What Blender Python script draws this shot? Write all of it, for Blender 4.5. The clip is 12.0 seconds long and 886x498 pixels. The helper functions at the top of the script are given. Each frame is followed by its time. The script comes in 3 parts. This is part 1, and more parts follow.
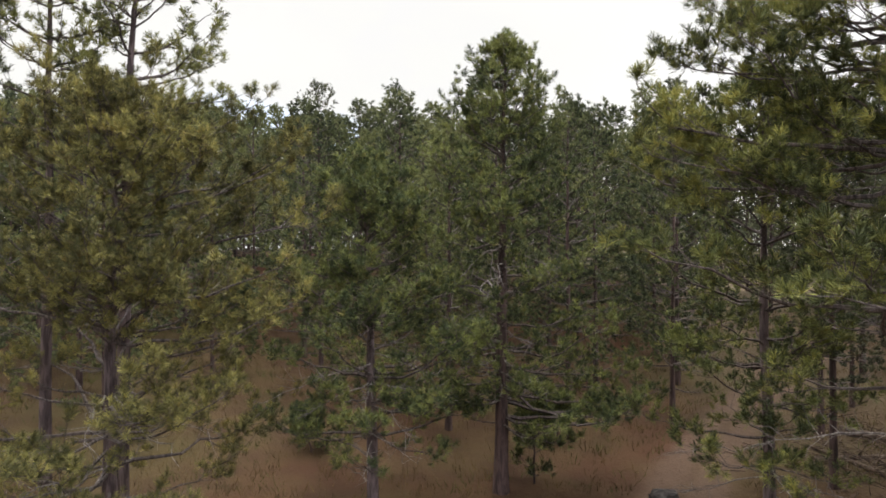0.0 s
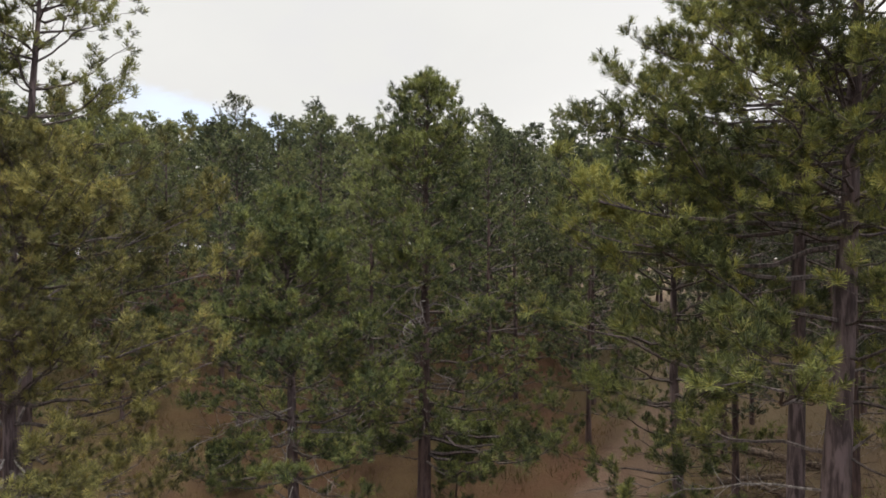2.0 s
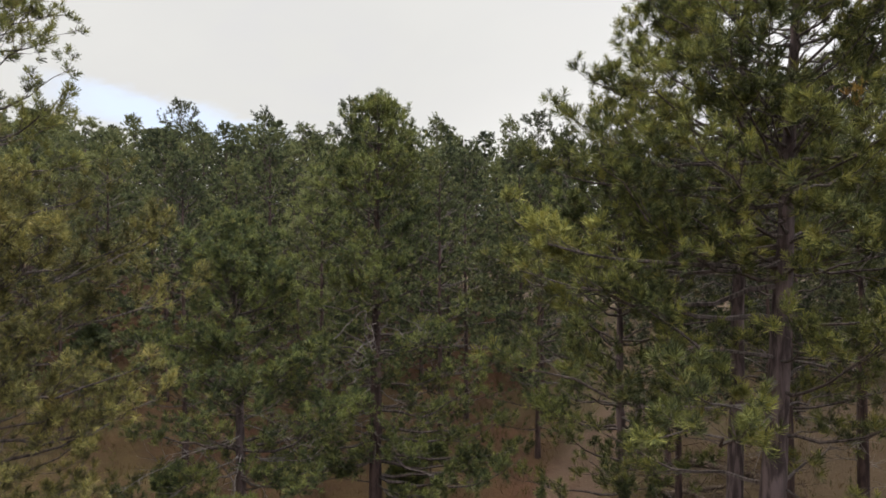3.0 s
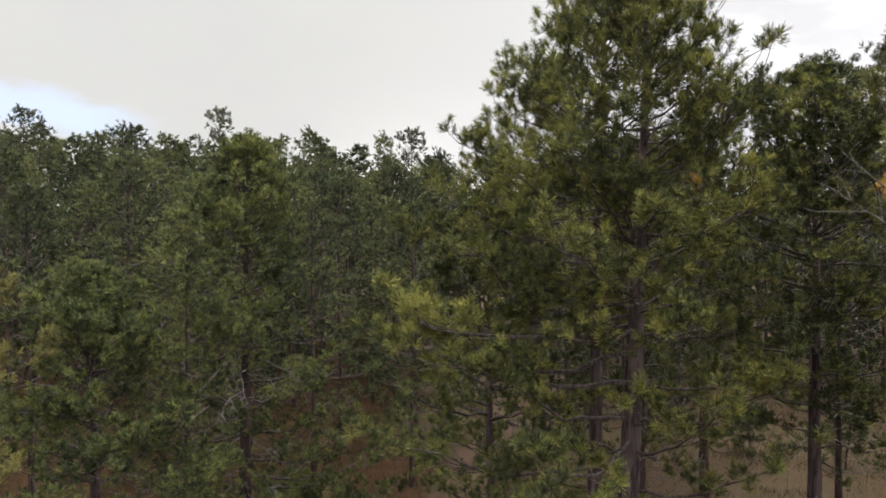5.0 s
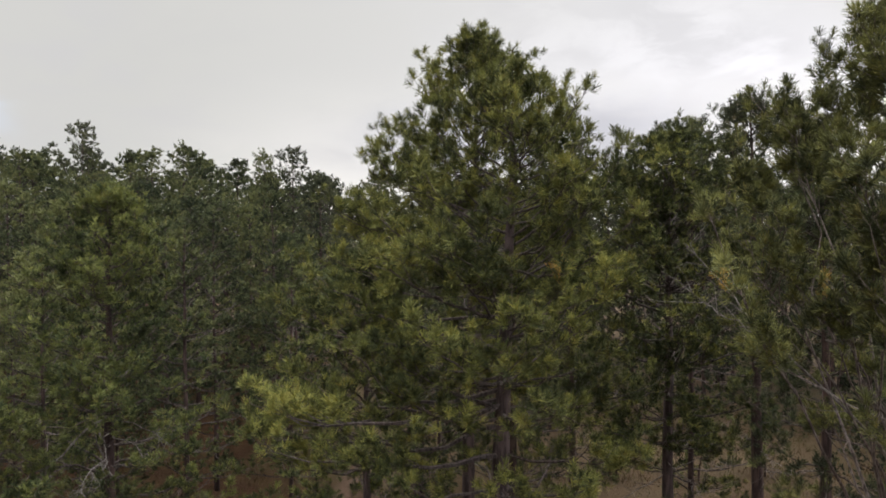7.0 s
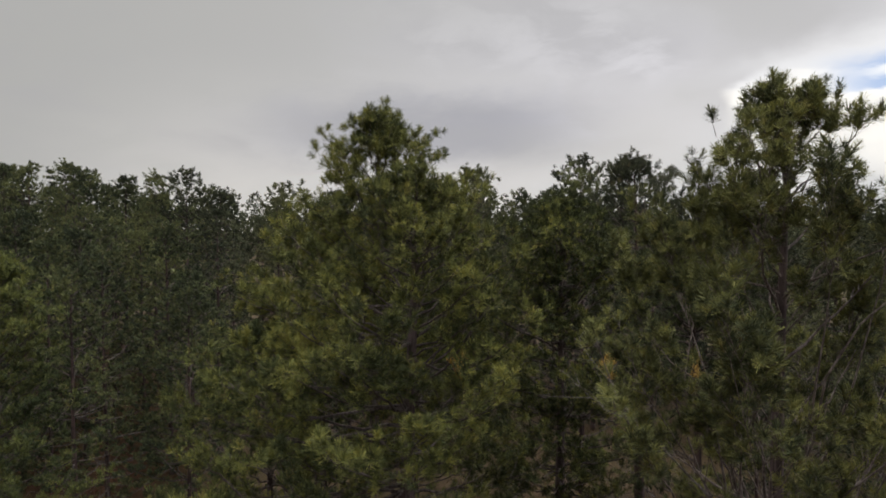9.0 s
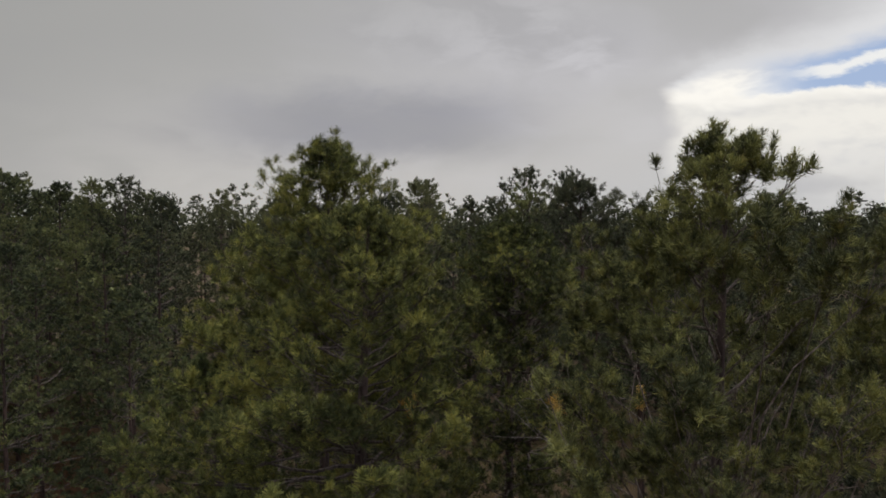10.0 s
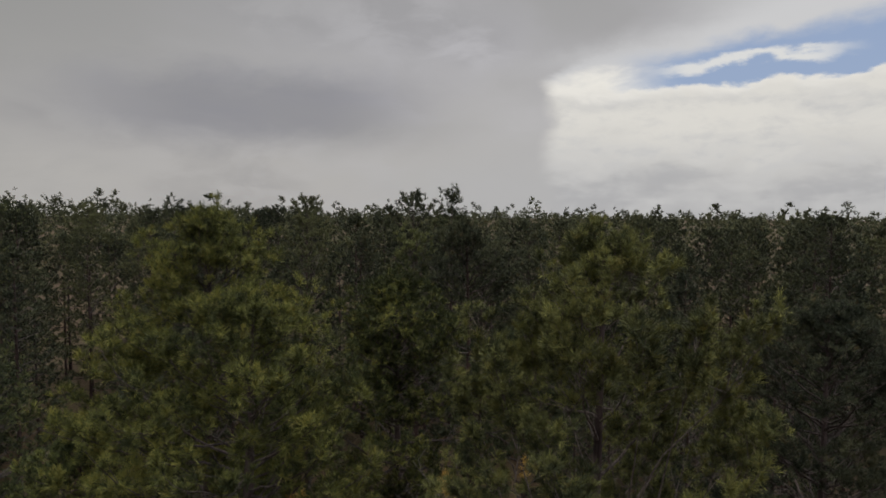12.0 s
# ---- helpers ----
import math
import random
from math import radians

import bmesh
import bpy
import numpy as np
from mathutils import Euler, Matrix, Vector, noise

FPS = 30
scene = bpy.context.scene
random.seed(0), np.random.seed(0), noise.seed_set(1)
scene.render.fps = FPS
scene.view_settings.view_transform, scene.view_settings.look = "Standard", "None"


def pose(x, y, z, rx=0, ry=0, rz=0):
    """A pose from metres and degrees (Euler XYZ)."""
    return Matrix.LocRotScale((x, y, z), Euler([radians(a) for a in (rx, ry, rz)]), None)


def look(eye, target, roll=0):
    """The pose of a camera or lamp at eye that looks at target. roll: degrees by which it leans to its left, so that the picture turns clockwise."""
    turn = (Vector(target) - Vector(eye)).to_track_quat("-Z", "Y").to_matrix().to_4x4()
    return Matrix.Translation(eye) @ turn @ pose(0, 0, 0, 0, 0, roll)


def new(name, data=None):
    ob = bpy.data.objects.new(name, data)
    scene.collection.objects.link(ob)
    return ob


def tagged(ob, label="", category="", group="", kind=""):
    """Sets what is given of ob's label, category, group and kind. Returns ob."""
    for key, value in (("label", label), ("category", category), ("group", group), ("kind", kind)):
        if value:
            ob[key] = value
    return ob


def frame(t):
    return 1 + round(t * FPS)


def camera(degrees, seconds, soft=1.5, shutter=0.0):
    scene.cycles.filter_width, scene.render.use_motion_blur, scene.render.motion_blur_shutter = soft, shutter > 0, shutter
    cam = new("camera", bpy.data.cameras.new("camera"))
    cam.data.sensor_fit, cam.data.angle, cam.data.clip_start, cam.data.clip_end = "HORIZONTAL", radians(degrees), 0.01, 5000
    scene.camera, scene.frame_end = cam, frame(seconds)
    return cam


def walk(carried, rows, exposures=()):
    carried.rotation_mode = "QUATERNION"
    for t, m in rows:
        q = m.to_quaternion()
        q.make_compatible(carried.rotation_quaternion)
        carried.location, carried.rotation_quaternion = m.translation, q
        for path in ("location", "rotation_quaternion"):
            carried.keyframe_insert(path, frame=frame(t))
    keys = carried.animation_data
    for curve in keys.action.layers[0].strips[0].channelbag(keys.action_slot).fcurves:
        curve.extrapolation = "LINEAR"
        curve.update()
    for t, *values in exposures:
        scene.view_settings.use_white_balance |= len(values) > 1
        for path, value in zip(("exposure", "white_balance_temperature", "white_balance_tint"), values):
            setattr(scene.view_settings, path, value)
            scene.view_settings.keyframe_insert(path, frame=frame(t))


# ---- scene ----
cam = camera(66.1, 12.0, soft=1.7)
METRES, EYE, TILT, LEAN, TURN = 10.0, 6.0, 0.6, 0.0, 0.0
ROWS = [
    (0.0, 0.0, 0.0, 0.0, 0.0, 0.0, -0.0),
    (0.5, -0.0034, 0.0022, 0.0276, -2.33, -0.05, 0.01),
    (1.0, -0.0035, 0.0029, 0.055, -3.79, -0.07, 0.01),
    (1.5, -0.0045, 0.0008, 0.082, -5.07, -0.13, -0.0),
    (2.0, -0.0056, -0.0021, 0.1132, -6.65, -0.17, -0.01),
    (2.5, -0.0063, -0.0041, 0.1454, -8.6, -0.25, -0.02),
    (3.0, -0.0072, -0.0055, 0.1843, -10.78, -0.33, -0.07),
    (5.0, -0.0037, -0.0131, 0.3252, -21.26, -0.81, 0.01),
    (5.5, 0.0066, -0.0162, 0.3602, -23.91, -0.9, 0.01),
    (6.0, 0.0167, -0.0184, 0.3994, -26.65, -1.02, 0.01),
    (6.5, 0.0187, -0.0274, 0.4418, -29.0, -1.14, 0.05),
    (7.0, 0.0174, -0.0372, 0.4883, -30.68, -1.27, 0.06),
    (9.0, -0.012, -0.0655, 0.6951, -39.11, -2.11, -0.02),
    (9.5, -0.0187, -0.064, 0.743, -41.14, -2.33, -0.04),
    (10.0, -0.0211, -0.0607, 0.7874, -43.63, -2.54, -0.1),
    (10.5, -0.0176, -0.0571, 0.8342, -46.36, -2.76, -0.17),
    (11.0, -0.0162, -0.0549, 0.8835, -49.0, -3.04, -0.3),
    (11.5, -0.0181, -0.0513, 0.9361, -51.57, -3.3, -0.4),
    (12.0, -0.0176, -0.0453, 0.9877, -53.25, -3.61, -0.52),
]
walk(cam, [(t, pose(0, 0, EYE, TILT, LEAN, TURN) @ pose(METRES * x, METRES * y, METRES * z, 90 + pitch, roll, yaw)) for t, x, y, z, yaw, pitch, roll in ROWS],
     exposures=((0, 0.46), (3, 0.13), (5.5, 0.1), (7, -0.12), (9.5, -0.88), (12, -1.32)))


# ---- light: a bright overcast sky with a few blue gaps, and a soft veiled sun ----
SUN_AZ, SUN_EL = -70.0, 56.0          # degrees clockwise from +y, degrees above the horizon
world = bpy.data.worlds.new("sky")
scene.world = world
world.use_nodes = True
wt = world.node_tree
wt.nodes.clear()


class Sock:
    """Small arithmetic on node sockets."""
    tree = wt

    def __init__(self, s):
        self.s = s

    def op(self, kind, *others, clamp=False):
        n = Sock.tree.nodes.new("ShaderNodeMath")
        n.operation, n.use_clamp = kind, clamp
        for i, o in enumerate((self, *others)):
            if isinstance(o, Sock):
                Sock.tree.links.new(o.s, n.inputs[i])
            else:
                n.inputs[i].default_value = o
        return Sock(n.outputs[0])

    def __add__(self, o): return self.op("ADD", o)
    def __sub__(self, o): return self.op("SUBTRACT", o)
    def __mul__(self, o): return self.op("MULTIPLY", o)

    def step(self, lo, hi):
        n = Sock.tree.nodes.new("ShaderNodeMapRange")
        n.interpolation_type = "SMOOTHSTEP"
        Sock.tree.links.new(self.s, n.inputs[0])
        n.inputs[1].default_value, n.inputs[2].default_value = lo, hi
        return Sock(n.outputs[0])


def mix_colour(tree, fac, a, b):
    n = tree.nodes.new("ShaderNodeMix")
    n.data_type = "RGBA"
    for i, v in ((0, fac), (6, a), (7, b)):
        if isinstance(v, Sock):
            v = v.s
        if hasattr(v, "is_linked"):
            tree.links.new(v, n.inputs[i])
        elif i == 0:
            n.inputs[i].default_value = v
        else:
            n.inputs[i].default_value = (*v[:3], 1)
    return n.outputs[2]


def noise_node(tree, vec, scale, detail=4.0, rough=0.55, distortion=0.0):
    n = tree.nodes.new("ShaderNodeTexNoise")
    n.inputs["Scale"].default_value, n.inputs["Detail"].default_value = scale, detail
    n.inputs["Roughness"].default_value, n.inputs["Distortion"].default_value = rough, distortion
    if vec is not None:
        tree.links.new(vec, n.inputs["Vector"])
    return Sock(n.outputs["Fac"])


def build_sky():
    Sock.tree = wt
    coord = wt.nodes.new("ShaderNodeTexCoord")
    sep = wt.nodes.new("ShaderNodeSeparateXYZ")
    wt.links.new(coord.outputs["Generated"], sep.inputs[0])
    x, y, z = (Sock(sep.outputs[i]) for i in range(3))
    az = x.op("ARCTAN2", y) * (180 / math.pi)          # clockwise from +y
    el = z.op("ARCSINE") * (180 / math.pi)
    # angular cloud coordinates, stretched along the horizon
    comb = wt.nodes.new("ShaderNodeCombineXYZ")
    wt.links.new((az * 0.05).s, comb.inputs[0])
    wt.links.new((el * 0.11).s, comb.inputs[1])
    big = noise_node(wt, comb.outputs[0], 0.9, 5.0, 0.5, 0.3)
    fine = noise_node(wt, comb.outputs[0], 3.2, 6.0, 0.55, 0.4)
    wob = (fine - 0.5) * 3.0
    lumps = noise_node(wt, comb.outputs[0], 9.0, 4.0, 0.6)
    azw, elw = az + wob * 1.3, el + wob + (lumps - 0.5) * 1.0

    nishita = wt.nodes.new("ShaderNodeTexSky")
    nishita.sky_type, nishita.sun_disc = "NISHITA", False
    nishita.sun_elevation, nishita.sun_rotation = radians(SUN_EL), radians(SUN_AZ)
    blue_mul = wt.nodes.new("ShaderNodeVectorMath")
    blue_mul.operation = "SCALE"
    wt.links.new(nishita.outputs[0], blue_mul.inputs[0])
    blue_mul.inputs["Scale"].default_value = 0.11
    blue = mix_colour(wt, 0.65, blue_mul.outputs[0], (1.02, 1.28, 1.84))

    # veil of stratus: bright towards the hidden sun, a darker rain-grey bank to the north-east
    tone = (az.op("ADD", -58.0).op("ABSOLUTE")).step(52.0, 0.0)
    bank = tone * (el.step(21.0, 7.0) * 0.55 + 0.45)
    low = el.step(15.0, 2.0)
    shade = bank * (big.step(0.30, 0.68) * 0.35 + 0.65)
    veil = mix_colour(wt, shade, (0.725, 0.72, 0.70), (1.25, 1.23, 1.30))
    veil = mix_colour(wt, low * az.step(2.0, 26.0) * (fine.step(0.35, 0.62) * 0.3 + 0.65), veil, (1.16, 1.12, 1.07))
    core = ((az - 38.0).op("ABSOLUTE")).step(20.0, 4.0) * ((elw - 8.2).op("ABSOLUTE")).step(4.5, 0.5)
    veil = mix_colour(wt, core * 0.72, veil, (0.53, 0.535, 0.625))
    veil = mix_colour(wt, big.step(0.40, 0.66) * fine.step(0.35, 0.6) * 0.5, veil, (0.70, 0.69, 0.71))
    veil = mix_colour(wt, big.step(0.52, 0.36) * 0.25, veil, (0.80, 0.79, 0.765))

    veil = mix_colour(wt, az.step(46.0, 62.0) * el.step(15.0, 3.0) * 0.55, veil, (1.15, 1.14, 1.14))
    veil = mix_colour(wt, az.step(38.0, 60.0) * el.step(6.5, 1.5) * 0.8, veil, (1.10, 1.09, 1.09))

    # the bright cumulus and open blue to the east of the bank
    slant = azw - elw.step(10.5, 15.5) * 13.0
    edge = slant.step(61.0, 63.2) * el.step(13.0, 10.5) + slant.step(55.0, 68.0) * el.step(10.5, 13.0)
    lens_top = elw - (az - 68.0) * 0.10
    lens = elw.step(9.55, 10.0) * lens_top.step(12.8, 11.0) * azw.step(66.0, 73.0)
    streak = ((elw - (az - 76.0) * 0.03 - 11.25).op("ABSOLUTE")).step(0.6, 0.1) * ((az - 77.0).op("ABSOLUTE")).step(8.5, 4.0)
    puff = (elw + (fine - 0.5) * 3.0).step(8.6, 10.2)
    cumulus = mix_colour(wt, (elw + (big - 0.5) * 7.0 + (fine - 0.5) * 5.0).step(7.0, 0.5), (1.76, 1.71, 1.60), (1.07, 1.065, 1.08))
    cumulus = mix_colour(wt, (lumps.step(0.45, 0.68) * 0.35 + fine.step(0.42, 0.62) * 0.5), cumulus, (1.37, 1.36, 1.35))
    cumulus = mix_colour(wt, puff * 0.6, cumulus, (2.25, 2.17, 2.0))
    cumulus = mix_colour(wt, elw.step(10.0, 11.4), cumulus, (1.47, 1.47, 1.49))
    col = mix_colour(wt, edge, veil, cumulus)
    gap_w = ((azw + 11.0).op("ABSOLUTE")).step(11.0, 4.0) * ((elw + az * 0.17 - 8.4).op("ABSOLUTE")).step(2.0, 0.5)
    gap = lens.op("MAXIMUM", gap_w * 0.5)
    gap = gap.op("MAXIMUM", big.step(0.66, 0.76) * el.step(24.0, 34.0) * 0.6)
    col = mix_colour(wt, gap, col, blue)
    col = mix_colour(wt, streak * lens * 0.9, col, (1.85, 1.83, 1.76))
    # an overcast sky is brightest overhead
    lift = wt.nodes.new("ShaderNodeVectorMath")
    lift.operation = "SCALE"
    wt.links.new(col, lift.inputs[0])
    wt.links.new((el.step(22.0, 72.0) * 4.6 + 1.0).s, lift.inputs["Scale"])
    col = lift.outputs[0]

    out = wt.nodes.new("ShaderNodeOutputWorld")
    bg = wt.nodes.new("ShaderNodeBackground")
    wt.links.new(col, bg.inputs[0])
    bg.inputs[1].default_value = 1.0
    wt.links.new(bg.outputs[0], out.inputs[0])


build_sky()
sun = new("sun", bpy.data.lights.new("sun", "SUN"))
sun.data.energy, sun.data.angle, sun.data.color = 1.5, radians(20), (1.0, 0.95, 0.86)
sx, sy = math.sin(radians(SUN_AZ)), math.cos(radians(SUN_AZ))
sun.matrix_world = look((sx * 80, sy * 80, 80 * math.tan(radians(SUN_EL))), (0, 0, 0))


# ---- materials ----
def material(name):
    m = bpy.data.materials.new(name)
    m.use_nodes = True
    t = m.node_tree
    Sock.tree = t
    b = t.nodes["Principled BSDF"]
    b.inputs["Specular IOR Level"].default_value = 0.25
    return m, t, b


def position(tree):
    return tree.nodes.new("ShaderNodeNewGeometry").outputs["Position"]


def stretched(tree, sx_, sy_, sz_):
    n = tree.nodes.new("ShaderNodeMapping")
    n.inputs["Scale"].default_value = (sx_, sy_, sz_)
    tree.links.new(position(tree), n.inputs[0])
    return n.outputs[0]


def bump(tree, b, height, strength, distance):
    n = tree.nodes.new("ShaderNodeBump")
    n.inputs["Strength"].default_value, n.inputs["Distance"].default_value = strength, distance
    tree.links.new(height.s, n.inputs["Height"])
    tree.links.new(n.outputs[0], b.inputs["Normal"])


def needle_material(name, deep, mid, light, brown=(0.16, 0.085, 0.03), brown_amount=0.25, thin=0.16, tuft_tone=0.8, bough_size=0.55):
    """Pine needles: tone drifts from shoot to shoot and bough to bough, with a few browned needles."""
    m, t, b = material(name)
    pos = position(t)
    shoot = noise_node(t, pos, 4.2, 2.0, 0.5)
    bough = noise_node(t, pos, bough_size, 2.0, 0.5)
    geo = t.nodes.new("ShaderNodeNewGeometry")
    isl = Sock(geo.outputs["Random Per Island"])
    info = t.nodes.new("ShaderNodeObjectInfo")
    own = Sock(info.outputs["Random"])
    f = (shoot - 0.5) * 1.8 + (bough - 0.5) * 1.8 + (isl - 0.5) * tuft_tone + (own - 0.5) * 0.55 + 0.5
    c = mix_colour(t, f.step(0.1, 0.55), deep, mid)
    c = mix_colour(t, f.step(0.5, 1.0), c, light)
    dry = isl.step(0.955, 0.965) * brown_amount + noise_node(t, pos, 1.3, 2.0).step(0.70, 0.78) * 0.5 * brown_amount
    c = mix_colour(t, dry, c, brown)
    t.links.new(c, b.inputs["Base Color"])
    b.inputs["Roughness"].default_value = 0.75
    b.inputs["Specular IOR Level"].default_value = 0.12
    tr = t.nodes.new("ShaderNodeBsdfTranslucent")
    t.links.new(c, tr.inputs[0])
    ms = t.nodes.new("ShaderNodeMixShader")
    ms.inputs[0].default_value = thin
    t.links.new(b.outputs[0], ms.inputs[1])
    t.links.new(tr.outputs[0], ms.inputs[2])
    t.links.new(ms.outputs[0], t.nodes["Material Output"].inputs[0])
    return m


def bark_material(name, dark, pale, scale=1.0):
    m, t, b = material(name)
    plates = noise_node(t, stretched(t, 9 * scale, 9 * scale, 1.6 * scale), 1.0, 5.0, 0.6, 0.4)
    patch = noise_node(t, position(t), 0.9, 3.0)
    c = mix_colour(t, plates.step(0.36, 0.66), dark, pale)
    c = mix_colour(t, patch.step(0.45, 0.8) * 0.3, c, (0.10, 0.066, 0.052))
    t.links.new(c, b.inputs["Base Color"])
    b.inputs["Roughness"].default_value = 0.9
    bump(t, b, plates, 0.9, 0.04)
    return m


NEEDLE_OLIVE = needle_material("needles_olive", (0.039, 0.047, 0.020), (0.117, 0.127, 0.042), (0.250, 0.244, 0.068), brown_amount=0.25)
NEEDLE_DULL = needle_material("needles_dull_olive", (0.058, 0.058, 0.024), (0.160, 0.147, 0.052), (0.272, 0.242, 0.080), brown_amount=0.3)
NEEDLE_GREEN = needle_material("needles_green", (0.036, 0.047, 0.022), (0.096, 0.112, 0.043), (0.180, 0.191, 0.060))
# Muted copies for the wood; its dimmer light and haze are in the colour.
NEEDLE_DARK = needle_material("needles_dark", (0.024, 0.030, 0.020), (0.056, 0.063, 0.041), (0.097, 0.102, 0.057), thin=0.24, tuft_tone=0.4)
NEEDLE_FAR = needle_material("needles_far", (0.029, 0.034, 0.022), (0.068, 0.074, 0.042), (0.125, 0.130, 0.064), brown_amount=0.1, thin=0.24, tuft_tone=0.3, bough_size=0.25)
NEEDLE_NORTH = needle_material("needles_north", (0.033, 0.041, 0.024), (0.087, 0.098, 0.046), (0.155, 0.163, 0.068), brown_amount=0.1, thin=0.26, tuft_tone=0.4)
NEEDLE_STEM = needle_material("needles_thin_olive", (0.040, 0.047, 0.024), (0.112, 0.119, 0.048), (0.210, 0.208, 0.068))
NEEDLE_DEAD = needle_material("needles_dead", (0.32, 0.18, 0.05), (0.50, 0.32, 0.09), (0.62, 0.44, 0.15))
BARK = bark_material("bark_grey", (0.034, 0.024, 0.025), (0.132, 0.098, 0.100))
BARK_DARK = bark_material("bark_dark", (0.026, 0.016, 0.016), (0.095, 0.062, 0.058))
TWIG = bark_material("twig_bark", (0.034, 0.027, 0.026), (0.125, 0.102, 0.097), 2.0)
STEM_BARK = bark_material("pale_stem_bark", (0.060, 0.048, 0.045), (0.20, 0.165, 0.155), 2.0)
DEADWOOD = bark_material("dead_wood", (0.085, 0.073, 0.070), (0.235, 0.212, 0.203), 2.0)


def ground_material():
    """Dry grass over needle litter, rust and straw, with a worn pinkish dirt track."""
    m, t, b = material("dry_ground")
    pos = position(t)
    broad = noise_node(t, pos, 0.11, 4.0, 0.55)
    patch = noise_node(t, pos, 0.7, 5.0, 0.6)
    grain = noise_node(t, pos, 9.0, 5.0, 0.65)
    c = mix_colour(t, patch.step(0.36, 0.64), (0.040, 0.019, 0.009), (0.066, 0.039, 0.016))
    c = mix_colour(t, broad.step(0.48, 0.64) * 0.7, c, (0.058, 0.046, 0.015))
    c = mix_colour(t, broad.step(0.52, 0.36) * 0.85, c, (0.064, 0.026, 0.013))
    sep = t.nodes.new("ShaderNodeSeparateXYZ")
    t.links.new(pos, sep.inputs[0])
    gx, gy = Sock(sep.outputs[0]), Sock(sep.outputs[1])
    c = mix_colour(t, (gx + (broad - 0.5) * 14.0).step(8.0, 17.0) * 0.7, c, (0.074, 0.053, 0.030))
    off = gx - gy * 0.66 + 5.9 + (patch - 0.5) * 1.6 + (gy - 20.0) * (gy - 20.0) * -0.012
    rut = (off.op("ABSOLUTE") - 0.75).op("ABSOLUTE").step(0.85, 0.25)
    band = off.op("ABSOLUTE").step(2.0, 1.0)
    track = (rut * 0.75 + band * 0.35).op("MINIMUM", 1.0) * gy.step(10.0, 13.0) * gy.step(46.0, 36.0)
    c = mix_colour(t, track * 0.85, c, (0.094, 0.059, 0.041))
    c = mix_colour(t, grain.step(0.62, 0.30) * 0.45, c, (0.044, 0.026, 0.010))
    t.links.new(c, b.inputs["Base Color"])
    b.inputs["Roughness"].default_value = 0.95
    bump(t, b, grain + patch * 0.8, 0.8, 0.08)
    return m


def plain_grain(name, dark, pale, scale, rough=0.9):
    m, t, b = material(name)
    g = noise_node(t, position(t), scale, 4.0, 0.6)
    t.links.new(mix_colour(t, g.step(0.3, 0.7), dark, pale), b.inputs["Base Color"])
    b.inputs["Roughness"].default_value = rough
    return m


GROUND = ground_material()
GRASS = plain_grain("dry_grass", (0.055, 0.038, 0.016), (0.14, 0.10, 0.042), 1.3)
GRASS_GREEN = plain_grain("green_undergrowth", (0.04, 0.05, 0.014), (0.10, 0.105, 0.03), 1.3)


# ---- mesh building ----
rng = np.random.default_rng(7)


def mesh_of(name, verts, tris, mat, smooth=False):
    me = bpy.data.meshes.new(name)
    verts, tris = np.asarray(verts, np.float32), np.asarray(tris, np.int32)
    me.vertices.add(len(verts))
    me.vertices.foreach_set("co", verts.ravel())
    me.loops.add(tris.size)
    me.loops.foreach_set("vertex_index", tris.ravel())
    me.polygons.add(len(tris))
    me.polygons.foreach_set("loop_start", np.arange(0, tris.size, 3, dtype=np.int32))
    me.update(calc_edges=True)
    me.polygons.foreach_set("use_smooth", np.full(len(tris), smooth))
    me.materials.append(mat)
    return me


class Pile:
    """Collects triangles."""
    def __init__(self):
        self.v, self.f, self.n = [], [], 0

    def add(self, v, f):
        self.v.append(np.asarray(v))
        self.f.append(np.asarray(f) + self.n)
        self.n += len(v)

    def join(self, faces):
        """Faces between vertices that are already there."""
        self.f.append(np.asarray(faces))

    def arrays(self):
        return np.concatenate(self.v), np.concatenate(self.f)

    def mesh(self, name, mat, smooth=False):
        return mesh_of(name, *self.arrays(), mat, smooth)


def unit(a):
    return a / (np.linalg.norm(a, axis=-1, keepdims=True) + 1e-9)


def tube(points, radii, sides, lumps=0.0):
    """A round, tapering tube along points."""
    p = np.asarray(points, float)
    n = len(p)
    d = unit(np.gradient(p, axis=0))
    ref = np.array([0.0, 0.0, 1.0]) if abs(d[0, 2]) < 0.8 else np.array([1.0, 0.0, 0.0])
    u = unit(np.cross(d, ref))
    w = np.cross(d, u)
    a = np.linspace(0, 2 * math.pi, sides, endpoint=False)
    r = np.asarray(radii)[:, None] * (1 + lumps * rng.uniform(-1, 1, (n, sides)))
    v = p[:, None] + r[..., None] * (np.cos(a)[None, :, None] * u[:, None] + np.sin(a)[None, :, None] * w[:, None])
    i, j = np.meshgrid(np.arange(n - 1), np.arange(sides), indexing="ij")
    k = (j + 1) % sides
    q = np.stack([i * sides + j, i * sides + k, (i + 1) * sides + k, (i + 1) * sides + j], -1).reshape(-1, 4)
    return v.reshape(-1, 3), np.concatenate([q[:, [0, 1, 2]], q[:, [0, 2, 3]]])


